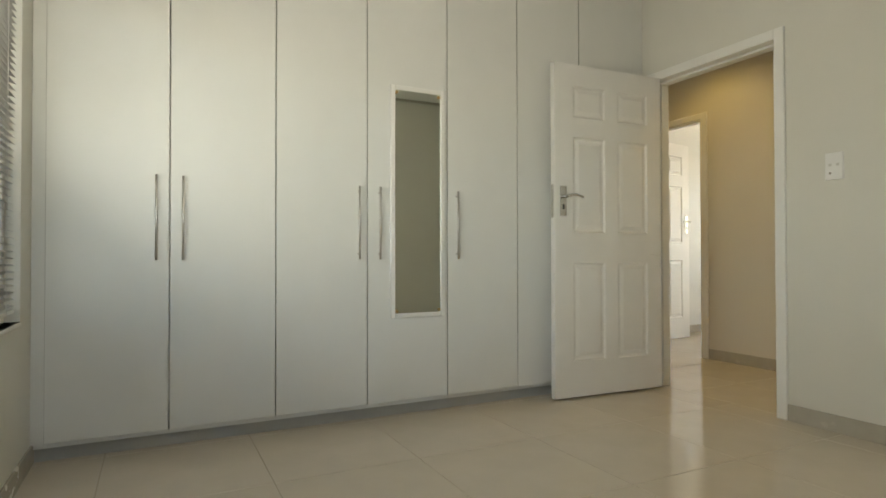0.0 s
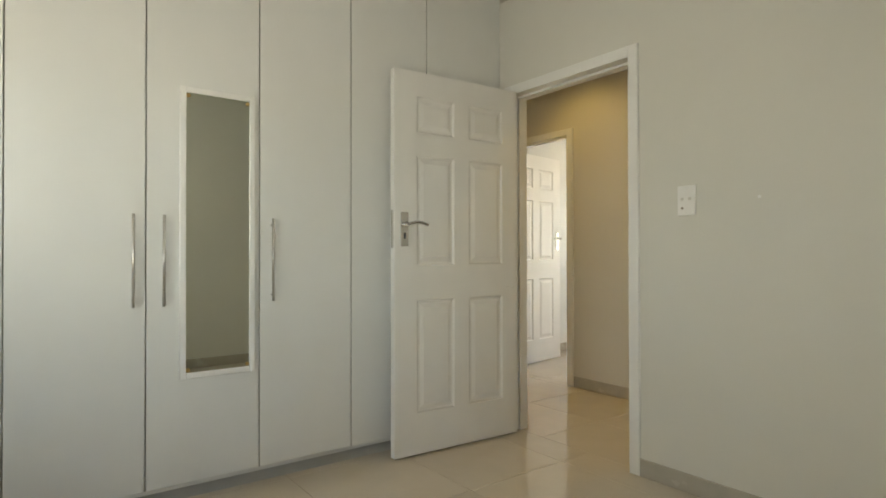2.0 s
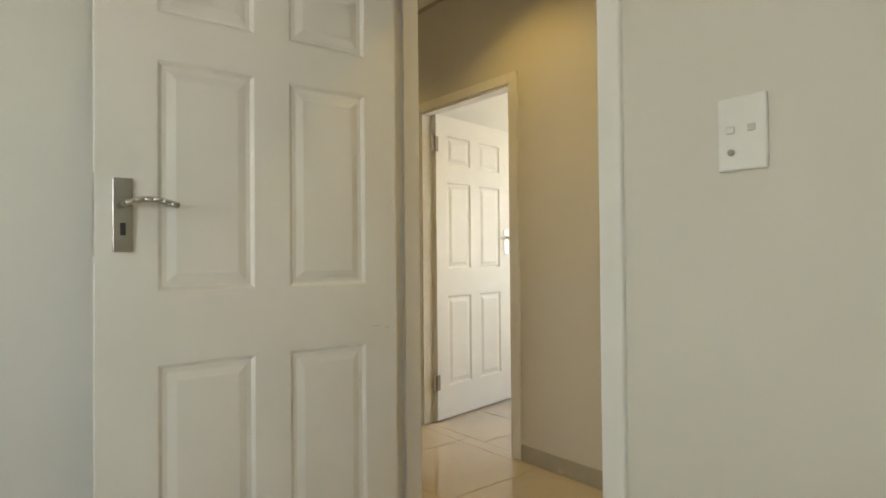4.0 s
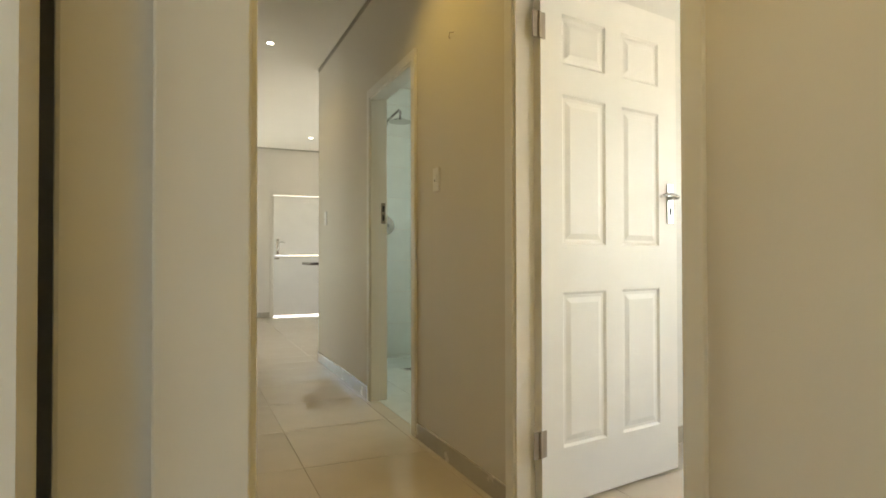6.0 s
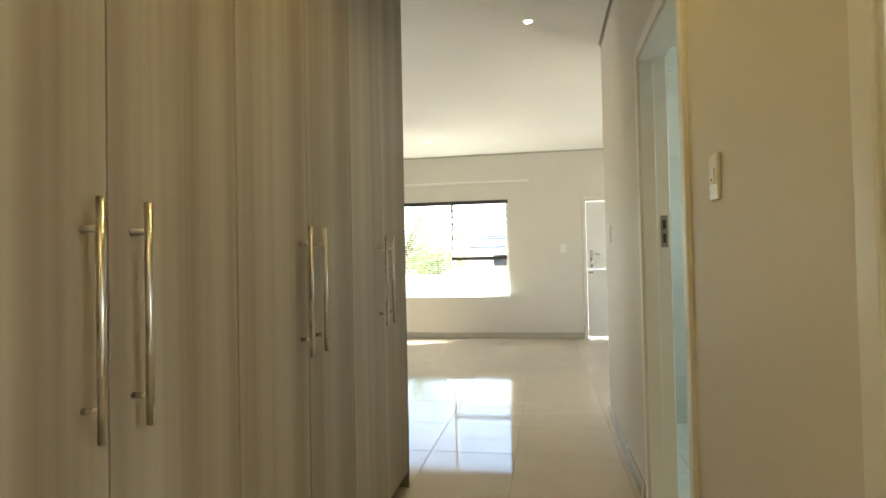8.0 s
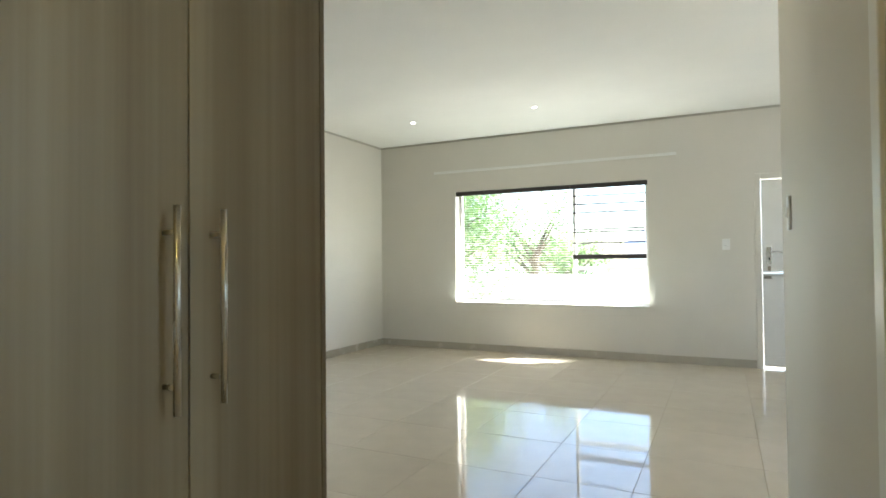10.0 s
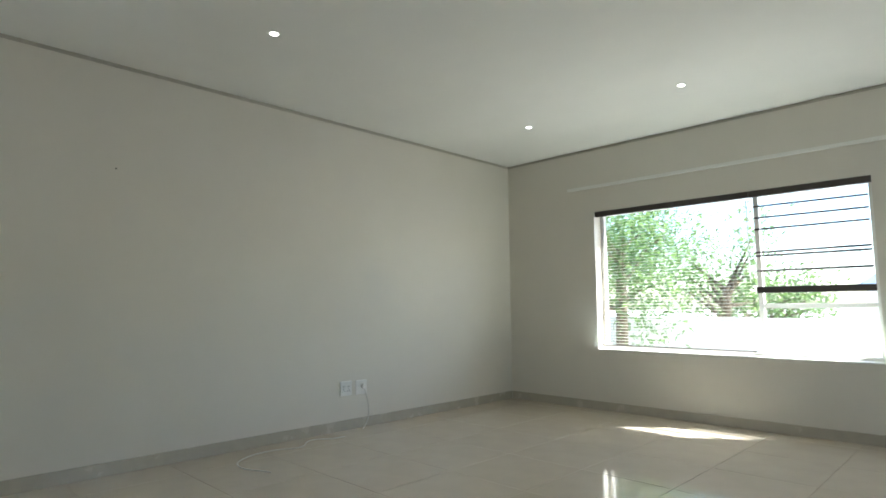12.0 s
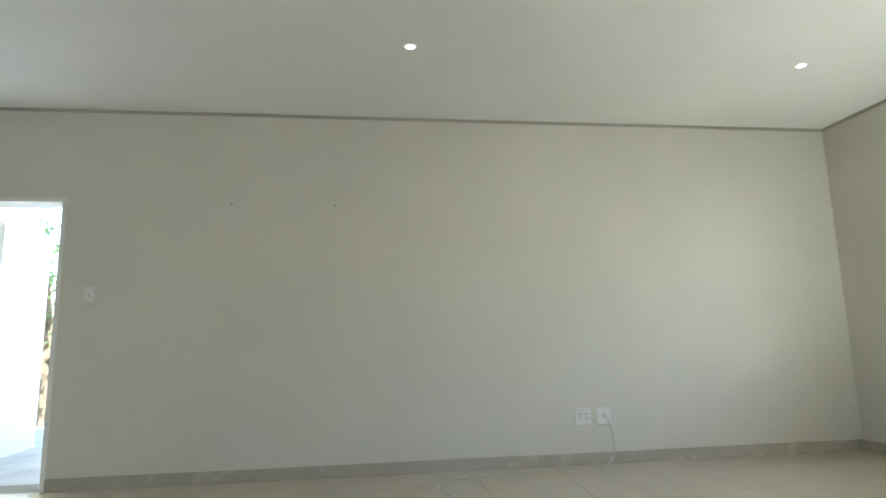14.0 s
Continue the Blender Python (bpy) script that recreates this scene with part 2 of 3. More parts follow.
ceiling("ceiling_bedroom", -3.46, 0.0, -3.15, 0.62, 2.66, "smooth white painted bedroom ceiling")
bmc = bmesh.new()
G = 0.014
for q in ((XW + G, -0.674, 1.114, 3.39), (XW + G, XE - G, 3.39, YC), (XW + G, 3.986, YC, YN - G), (0.114, XE - G, -1.686, 3.39)):
    box(bmc, *q, HC, HC + 0.02)
solid("ceiling_living", bmc, CEIL, "smooth white painted ceiling with recessed downlights", "ceiling")
ceiling("ceiling_bath", XE + 0.1, 3.2, 2.28, YC - 0.15, 2.6, "white bathroom ceiling")
ceiling("ceiling_room", XE + 0.1, 4.2, -1.7, 1.70, HC, "white second bedroom ceiling")
solid("roof_slab", B(-3.6, 4.4, -3.5, YN + 0.22, 2.85, 3.0), PLASTER, "flat roof slab over the house", "roof")
solid("roof_eaves", B(-3.8, 4.6, YN + 0.22, YN + 0.62, 2.75, 2.9), PLASTER, "roof overhang above the window", "roof")

solid("patio_roof", B(-5.9, -3.6, -3.5, 4.3, 2.7, 2.85), PLASTER, "white roof overhang over the side patio", "roof")

# ---- skirting ----


def skirting(x0, x1, y0, y1, h=0.085, label="glazed taupe tile skirting along the wall"):
    solid("baseboard", B(x0, x1, y0, y1, 0, h, 0.002, 1), SKIRT, label, "skirting")


for s in ((-0.01, 0.0, -3.24, -0.99), (-3.46, -3.45, -3.24, 0.06), (-3.45, -0.01, -3.15, -3.14),
          (0.10, 0.11, -0.042, 0.928), (0.10, 0.11, -1.69, -0.99), (XE - 0.01, XE, -1.69, 0.448), (XE - 0.01, XE, 1.383, 2.335),
          (XE - 0.01, XE, 3.239, YC), (0.11, XE - 0.01, -1.70, -1.69), (XW + 0.01, 1.28, YN - 0.01, YN), (2.28, 3.99, YN - 0.01, YN),
          (XW, XW + 0.01, 2.837, YN - 0.01), (XW, XW + 0.01, 1.1, 1.928), (XE + 0.11, 4.2, 1.69, 1.70), (1.2, 4.0, YC, YC + 0.01)):
    skirting(*s)

# ---- strips coloured as the shade in the ceiling gap ----
# taupe stands in for the dark of the recess at the wall tops
GAP_SHADE = mat("taupe_gap_shade", (0.46, 0.43, 0.365), 0.7)
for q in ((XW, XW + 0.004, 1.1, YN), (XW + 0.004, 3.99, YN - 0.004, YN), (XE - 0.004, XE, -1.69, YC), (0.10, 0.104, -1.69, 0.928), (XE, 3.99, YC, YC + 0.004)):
    solid("trim", B(*q, HC - 0.021, HC + 0.05), GAP_SHADE, "thin taupe strip coloured as shade under the ceiling", "cornice")
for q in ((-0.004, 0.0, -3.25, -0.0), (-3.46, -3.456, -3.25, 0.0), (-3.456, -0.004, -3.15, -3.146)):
    solid("trim", B(*q, 2.635, 2.70), GAP_SHADE, "thin taupe strip coloured as shade under the ceiling", "cornice")

# ---- doors ----


def frame_parts(parent, axis, p0, p1, a0, a1, z, w=0.045, proud=0.008, material=WHITE):
    """Two jambs and a head round an opening a0..a1 in a wall p0..p1."""
    def bx(u0, u1, q0, q1, k0, k1):
        return B(q0, q1, u0, u1, k0, k1, 0.004) if axis == "x" else B(u0, u1, q0, q1, k0, k1, 0.004)
    q0, q1 = p0 - proud, p1 + proud
    part("jamb", bx(a0 - w, a0 + 0.012, q0, q1, 0, z + w), material, parent, "white painted door jamb")
    part("jamb", bx(a1 - 0.012, a1 + w, q0, q1, 0, z + w), material, parent, "white painted door jamb")
    part("head", bx(a0 + 0.012, a1 - 0.012, q0 + 0.001, q1 - 0.001, z - 0.012, z + w), material, parent)


def door_stop(parent, x0, x1, a0, a1, z):
    """The rebate strip round a frame, on which the leaf closes."""
    part("stop", B(x0, x1, a0 + 0.0125, a0 + 0.027, 0, z - 0.027, 0.002), WHITE, parent)
    part("stop", B(x0, x1, a1 - 0.027, a1 - 0.0125, 0, z - 0.027, 0.002), WHITE, parent)
    part("stop", B(x0, x1, a0 + 0.0125, a1 - 0.0125, z - 0.0265, z - 0.0125, 0.002), WHITE, parent)


PANEL_X, PANEL_Z = (0.112, 0.356, 0.456, 0.70), (0.215, 0.815, 1.0, 1.585, 1.705, 1.9)


def panel_leaf(w=0.812, h=2.03, t=0.04):
    """A moulded six-panel leaf: hinge edge at x = 0, faces at y = 0 and y = t."""
    bm = bmesh.new()
    xs, zs = [0, *PANEL_X, w], [0, *PANEL_Z, h]
    for y in (0, t):
        v = [[bm.verts.new((x, y, z)) for z in zs] for x in xs]
        panels = []
        for i in range(5):
            for j in range(7 - 0):
                if j + 1 >= len(zs):
                    continue
                q = [v[i][j], v[i + 1][j], v[i + 1][j + 1], v[i][j + 1]]
                f = bm.faces.new(q if y == 0 else q[::-1])
                if i in (1, 3) and j in (1, 3, 5):
                    panels.append(f)
        bm.normal_update()
        for thick, depth in ((0.010, -0.008), (0.012, 0.0), (0.022, 0.006)):
            bmesh.ops.inset_individual(bm, faces=panels, thickness=thick, depth=depth, use_even_offset=True)
    for a, b in (((0, 0), (0, h)), ((w, 0), (w, h)), ((0, 0), (w, 0)), ((0, h), (w, h))):
        bm.faces.new([bm.verts.new(c) for c in ((a[0], 0, a[1]), (b[0], 0, b[1]), (b[0], t, b[1]), (a[0], t, a[1]))])
    bmesh.ops.remove_doubles(bm, verts=bm.verts[:], dist=1e-5)
    return bm


def lever_set(parent, x, z, y, out, way):
    """A plate with a curved lever on the face y; out: which way it stands off, way: where the lever points."""
    pl = part("handle_plate", B(x - 0.022, x + 0.022, min(y, y + out * 0.008), max(y, y + out * 0.008), z - 0.09, z + 0.09, 0.002), CHROME, parent, "chrome handle plate")
    part("spindle", R((x, y + out * 0.006, z + 0.025), (x, y + out * 0.045, z + 0.025), 0.009), CHROME, parent)
    pts = [(x + way * d, y + out * (0.048 - 0.10 * d * d), z + 0.025 + 0.012 * math.sin(d * 28)) for d in (0, 0.02, 0.04, 0.06, 0.08, 0.1, 0.118)]
    part("lever", tube(pts, 0.0075, 10), CHROME, parent, "curved chrome lever", True)
    part("keyhole", B(x - 0.006, x + 0.006, min(y + out * 0.007, y + out * 0.0095), max(y + out * 0.007, y + out * 0.0095), z - 0.05, z - 0.02), DARK, parent)


def hinge(parent, x, y, z, m=None):
    bm = R((x, y, z - 0.05), (x, y, z + 0.05), 0.007)
    box(bm, x - 0.032, x + 0.032, y + 0.001, y + 0.004, z - 0.05, z + 0.05)
    part("hinge", bm, HINGE, parent, "dull steel butt hinge")


# bedroom door, standing open against the wardrobe
d1 = thing("door_1", (0, 0, 0), "white six panel door standing wide open with chrome lever", "door", kind="structure")
frame_parts(d1, "x", 0, 0.10, -0.945, -0.088, 2.05, proud=0.014)
door_stop(d1, 0.045, 0.108, -0.945, -0.088, 2.05)
leaf_m = pose(-0.018, -0.117, 0.012, 0, 0, 0) @ Matrix.Rotation(math.atan2(0.037, -0.834), 4, "Z")
leaf1 = part("leaf", panel_leaf(0.836), WHITE, d1, "white moulded six panel leaf")
leaf1.matrix_world = leaf_m
lever_set(leaf1, 0.778, 1.19, 0.04, 1, -1)
part("lock_plate", B(0.835, 0.8385, 0.009, 0.031, 1.09, 1.29), STEEL, leaf1, "steel lock forend")
for q in ((0.06, 0.09, 0.865), (0.025, 0.045, 0.858)):
    part("scuff", B(q[0], q[1], 0.0401, 0.0404, q[2], q[2] + 0.002), SLAT, leaf1, "faint grey scuff mark")
part("strike_plate", B(0.02, 0.05, -0.9315, -0.928, 1.12, 1.24), HINGE, d1, "steel strike plate")

# second bedroom door, open inwards
d2 = thing("door_2", (0, 0, 0), "white six panel door open into a bright bedroom", "door", kind="structure")
frame_parts(d2, "x", XE, XE + 0.10, 0.495, 1.336, 2.05, proud=0.014)
door_stop(d2, XE - 0.006, XE + 0.055, 0.495, 1.336, 2.05)
leaf2 = part("leaf", panel_leaf(0.825), WHITE, d2, "white moulded six panel leaf")
leaf2.matrix_world = pose(1.287, 1.285, 0.012, 0, 0, 0) @ Matrix.Rotation(math.atan2(0.13, 0.83), 4, "Z")
lever_set(leaf2, 0.772, 1.19, 0, -1, -1)
for z in (0.25, 1.83):
    hinge(leaf2, -0.012, -0.006, z)

# bathroom doorway
d3 = thing("door_3", (0, 0, 0), "white painted bathroom door frame with open doorway", "doorway", kind="structure")
frame_parts(d3, "x", XE, XE + 0.10, 2.382, 3.192, 2.05, proud=0.014)
door_stop(d3, XE - 0.006, XE + 0.055, 2.382, 3.192, 2.05)
sk = part("strike_plate", B(XE + 0.07, XE + 0.10, 3.175, 3.1795, 1.19, 1.33), HINGE, d3, "steel strike plate")
part("latch_slot", B(XE + 0.078, XE + 0.092, 3.172, 3.1745, 1.27, 1.31), DARK, sk)
part("latch_slot", B(XE + 0.078, XE + 0.092, 3.172, 3.1745, 1.21, 1.25), DARK, sk)

# stable door in the living room
d4 = thing("door_4", (-0.043, 0, 0), "white stable door in two halves with daylight under it", "stable door", kind="structure")
frame_parts(d4, "y", YN, YN + 0.22, 1.37, 2.23, 1.98, material=PAINT)


def half_leaf(z0, z1, name, label):
    bm = bmesh.new()
    x0, x1, y0, y1 = 1.388, 2.214, YN + 0.03, YN + 0.07
    a, b = 0.10, 0.10
    for q in ((x0, x0 + a, z0, z1), (x1 - a, x1, z0, z1), (x0 + a, x1 - a, z0, z0 + b), (x0 + a, x1 - a, z1 - b, z1)):
        box(bm, q[0], q[1], y0, y1, q[2], q[3])
    box(bm, x0 + a, x1 - a, y0 + 0.010, y1 - 0.010, z0 + b, z1 - b)
    return part(name, bm, WHITE, d4, label)


up = half_leaf(0.995, 1.958, "upper_leaf", "white upper half leaf")
low = half_leaf(0.022, 0.985, "lower_leaf", "white lower half leaf")
lever_set(up, 1.452, 1.17, YN + 0.03, -1, 1)
part("bolt", B(1.40, 1.47, YN + 0.014, YN + 0.03, 0.93, 0.955, 0.003), HINGE, low, "dull steel bolt")
part("bolt_keep", B(1.435, 1.465, YN + 0.014, YN + 0.03, 1.01, 1.06, 0.003), HINGE, up)
part("lip", B(1.40, 2.20, YN + 0.018, YN + 0.03, 0.962, 0.982, 0.003), WHITE, low)

# open doorway to the patio
d5 = thing("door_5", (0, 0, 0), "open doorway in the living room leading outside", "doorway", kind="structure")
frame_parts(d5, "x", XW - 0.2, XW, 1.95, 2.815, 2.02, w=0.02, proud=0.004)

# ---- windows and blinds ----


def slat_mesh(length, depth, tilt, axis):
    bm = bmesh.new()
    vs = []
    for i in range(4):
        u = (i / 3 - 0.5) * depth
        z = 0.0025 * (1 - (2 * i / 3 - 1) ** 2) + u * math.tan(tilt)
        vs.append([bm.verts.new((e, u, z) if axis == "x" else (u, e, z)) for e in (0, length)])
    for a, b in zip(vs, vs[1:]):
        bm.faces.new((a[0], a[1], b[1], b[0]))
    bmesh.ops.solidify(bm, geom=bm.faces[:], thickness=0.0006)
    return bm


def glazing(parent, axis, p, a0, a1, z0, z1, muls, bar=0.04):
    def bx(u0, u1, q0, q1, k0, k1, bev=0.003):
        return B(q0, q1, u0, u1, k0, k1, bev) if axis == "x" else B(u0, u1, q0, q1, k0, k1, bev)
    part("window_frame", bx(a0, a1, p, p + 0.05, z0, z0 + bar), WHITE, parent)
    part("window_frame", bx(a0, a1, p, p + 0.05, z1 - bar, z1), WHITE, parent)
    edges = [a0, *muls, a1]
    for i, u in enumerate(edges):
        c = u + bar / 2 if i == 0 else (u - bar / 2 if i == len(edges) - 1 else u)
        part("mullion", bx(c - bar / 2, c + bar / 2, p + 0.001, p + 0.049, z0 + bar, z1 - bar), WHITE, parent)
    for a, b in zip(edges, edges[1:]):
        g = part("pane", bx(a + bar * 0.9, b - bar * 0.9, p + 0.022, p + 0.027, z0 + bar * 0.9, z1 - bar * 0.9, 0), GLASS, parent)
        g.visible_shadow = False


WX = -0.065      # the window group
w1 = thing("window_1", (WX, 0, 0), "wide white framed living room window", "window", kind="structure")
glazing(w1, "y", YN + 0.13, -2.085, 0.291, 0.6, 2.04, (-0.565,))
part("transom", B(-0.545, 0.251, YN + 0.131, YN + 0.178, 1.02, 1.06, 0.003), WHITE, w1)
part("window_sill", B(-2.085, 0.291, YN + 0.001, YN + 0.13, 0.6, 0.612, 0.003), WHITE, w1)

# drawn blind on the wide light, raised blind on the other
bl = thing("venetian_blind", (WX, 0, 0), "dark headed venetian blind lowered with open slats", "blind")
part("headrail", B(-2.083, -0.587, YN + 0.015, YN + 0.06, 1.985, 2.038, 0.003), BRONZE, bl, "dark bronze headrail")
part("bottom_rail", B(-2.06, -0.595, YN + 0.025, YN + 0.05, 0.645, 0.66, 0.003), BRONZE, bl, "dark bronze bottom rail")
me = mesh_of("slat", slat_mesh(1.455, 0.025, radians(9), "x"), SLAT_DARK)
for i in range(43):
    s = new("slat", me)
    s.parent, s.location = bl, (-2.055, YN + 0.038, 0.675 + i * 0.03)
for x in (-1.95, -1.35, -0.75):
    part("ladder_cord", R((x, YN + 0.026, 0.65), (x, YN + 0.026, 1.97), 0.0012, 6), SLAT, bl)
part("tilt_wand", R((-0.605, YN + 0.012, 1.25), (-0.605, YN + 0.012, 1.96), 0.004, 8), PLASTIC, bl)
bl2 = thing("venetian_blind", (WX, 0, 0), "dark headed venetian blind drawn half up", "blind")
part("headrail", B(-0.583, 0.29, YN + 0.015, YN + 0.06, 1.985, 2.038, 0.003), BRONZE, bl2, "dark bronze headrail")
part("gathered_blind", B(-0.563, 0.267, YN + 0.022, YN + 0.052, 1.15, 1.205, 0.004), BRONZE, bl2, "dark gathered stack of slats")
me = mesh_of("slat", slat_mesh(0.82, 0.025, radians(38), "x"), BRONZE)
for z in (1.90, 1.80, 1.70, 1.50, 1.47, 1.34):
    s = new("slat", me)
    s.parent, s.location, s.rotation_euler = bl2, (-0.56, YN + 0.038, z), (0, radians(random.uniform(-0.5, 0.5)), 0)
for x in (-0.5, 0.18):
    part("ladder_cord", R((x, YN + 0.026, 1.2), (x, YN + 0.026, 1.97), 0.0015, 6), BRONZE, bl2)

cr = thing("curtain_rail", (WX, 0, 0), "slim white curtain rail above the window", "curtain rail")
part("rail", B(-2.37, 0.6, YN - 0.05, YN - 0.025, 2.285, 2.315, 0.004), WHITE, cr)
for x in (-2.3, -1.4, -0.5, 0.4):
    part("bracket", B(x - 0.012, x + 0.012, YN - 0.026, YN, 2.29, 2.31, 0.002), WHITE, cr)

w2 = thing("window_2", (0, 0, 0), "bedroom window behind a white venetian blind", "window", kind="structure")
glazing(w2, "x", -3.56, -2.2, -0.2, 0.62, 2.05, (-1.2,))
part("window_sill", B(-3.51, -3.455, -2.2, -0.2, 0.605, 0.62, 0.003), WHITE, w2)
bl3 = thing("venetian_blind", (0, 0, 0), "white venetian blind lowered with open slats", "blind")
part("headrail", B(-3.505, -3.465, -2.18, -0.22, 2.0, 2.045, 0.003), WHITE, bl3)
part("bottom_rail", B(-3.50, -3.475, -2.18, -0.22, 0.655, 0.67, 0.003), WHITE, bl3)
me = mesh_of("slat", slat_mesh(1.96, 0.026, radians(-14), "y"), SLAT)
for i in range(52):
    s = new("slat", me)
    s.parent, s.location = bl3, (-3.487, -2.18, 0.685 + i * 0.0255)
for y in (-2.0, -1.2, -0.36):
    part("ladder_cord", R((-3.473, y, 0.66), (-3.473, y, 2.01), 0.0012, 6), SLAT, bl3)
# the window in the bedroom's south wall is unseen, added for light
for nm, ax, p, a, b, z0, z1 in (("window_3", "x", 4.22, -0.7, 1.1, 0.75, 2.05), ("window_added", "y", -3.23, -3.4, -2.5, 1.0, 2.1), ("window_4", "x", 3.22, 3.0, 3.8, 1.4, 2.2), ("window_5", "x", 4.02, 6.0, 7.6, 1.1, 2.1)):
    ww = thing(nm, (0, 0, 0), "unseen white framed window with clear panes", "window", kind="structure")
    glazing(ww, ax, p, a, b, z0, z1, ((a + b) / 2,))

# ---- bedroom wardrobe ----


def bar_handle(parent, p, axis, out, r=0.006, z0=0.858, z1=1.248, posts=(0.03, 0.03), off=0.026):
    """An upright bar on two posts, standing off a face."""
    x, y = p
    o = Vector((0, out * off, 0)) if axis == "y" else Vector((out * off, 0, 0))
    bm = R(Vector((x, y, z0)) + o, Vector((x, y, z1)) + o, r, 14)
    for z in (z0 + posts[0], z1 - posts[1]):
        rod(bm, Vector((x, y, z)) - o * 0.02, Vector((x, y, z)) + o, r * 0.8, 10)
    part("handle", bm, STEEL, parent, "brushed steel bar handle", True)


EDGES = (-3.412, -2.938, -2.466, -1.993, -1.517, -1.042, -0.566, -0.066)
carc = thing("wardrobe", (0, 0, 0), "white built-in wardrobe with seven doors on a grey plinth", "wardrobe")
part("plinth", B(-3.46, -0.0, 0.055, 0.075, 0, 0.082), KICK, carc, "grey plinth board")
part("back", B(-3.455, -0.005, 0.60, 0.618, 0.082, 2.655), MELAMINE, carc)
part("base", B(-3.45, -0.01, 0.022, 0.60, 0.062, 0.08), MELAMINE, carc)
part("side_filler", B(-3.459, -3.409, 0.008, 0.026, 0.082, 2.658), MELAMINE, carc)
part("side_filler", B(-0.060, -0.001, 0.012, 0.03, 0.082, 2.658), MELAMINE, carc)
for x in (-3.407, -2.474, -1.525, -0.574, -0.075):
    part("divider", B(x, x + 0.016, 0.024, 0.60, 0.082, 2.655), GREY_EDGE, carc)
for i, (a, b) in enumerate(zip(EDGES, EDGES[1:])):
    d = part("door", B(0.0025, b - a - 0.0025, 0.0, 0.018, 0, 2.57, 0.0015, 1), MELAMINE, carc, "plain white melamine door")
    d.location = (a, 0, 0.085)
    part("edging", B(0.0015, 0.0027, 0.0005, 0.0175, 0.001, 2.569), GREY_EDGE, d, "thin grey edging")
    hx = {0: b - a - 0.055, 1: 0.055, 2: b - a - 0.05, 3: 0.065, 4: 0.057, 5: b - a - 0.055, 6: 0.055}[i]
    bar_handle(d, (hx, 0), "y", -1, 0.006, 0.768, 1.153)

mir = thing("wall_mirror", (-1.703, 0, 1.166), "tall narrow mirror in a white frame on a wardrobe door", "mirror")
mw, mh = 0.162, 0.632
for nm, q in (("frame_side", (-mw, -mw + 0.026, -mh, mh)), ("frame_side", (mw - 0.026, mw, -mh, mh)),
              ("frame_rail", (-mw + 0.026, mw - 0.026, mh - 0.026, mh)), ("frame_rail", (-mw + 0.026, mw - 0.026, -mh, -mh + 0.026))):
    part(nm, B(q[0], q[1], -0.017, -0.0005, q[2], q[3], 0.004), WHITE, mir)
part("glass", B(-mw + 0.02, mw - 0.02, -0.009, -0.004, -mh + 0.02, mh - 0.02), MIRROR, mir, "grey silvered mirror glass")
for sx in (-1, 1):
    for sz in (-1, 1):
        part("clip", R((sx * (mw - 0.035), -0.0125, sz * (mh - 0.038)), (sx * (mw - 0.035), -0.008, sz * (mh - 0.038)), 0.009, 12), BRASS, mir, "small brass mirror clip")

# ---- passage cupboards ----
CF, C0, CW = 0.05, 0.934, 0.406
cc = thing("cupboard", (0, 0, 0), "washed oak laminate cupboard with six tall doors", "cupboard")
part("plinth", B(-0.02, -0.005, C0, 3.36, 0, 0.08), mat("dark_plinth", (0.10, 0.085, 0.065), 0.5), cc, "dark recessed plinth")
part("end_panel", B(-0.555, CF, C0 + 6 * CW + 0.001, C0 + 6 * CW + 0.019, 0, 2.718, 0.001, 1), WOOD, cc, "oak laminate end panel")
part("base", B(-0.55, CF - 0.022, C0 + 0.002, 3.37, 0.08, 0.098), WOOD, cc)
part("top_filler", B(-0.55, CF - 0.004, C0 + 0.002, 3.372, 2.62, 2.718), WOOD, cc)
for k in range(0, 7, 2):
    part("divider", B(-0.55, CF - 0.021, C0 + k * CW - 0.008, C0 + k * CW + 0.008, 0.10, 2.62), DARK, cc)
for k in range(6):
    d = part("door", B(-0.018, 0.0, 0.0018, CW - 0.0018, 0, 2.53, 0.001, 1), WOOD, cc, "washed oak laminate door")
    d.location = (CF, C0 + k * CW, 0.085)
    bar_handle(d, (0, CW - 0.055 if k % 2 == 0 else 0.055), "x", 1, 0.007, 0.792, 1.176, (0.05, 0.05), 0.034)

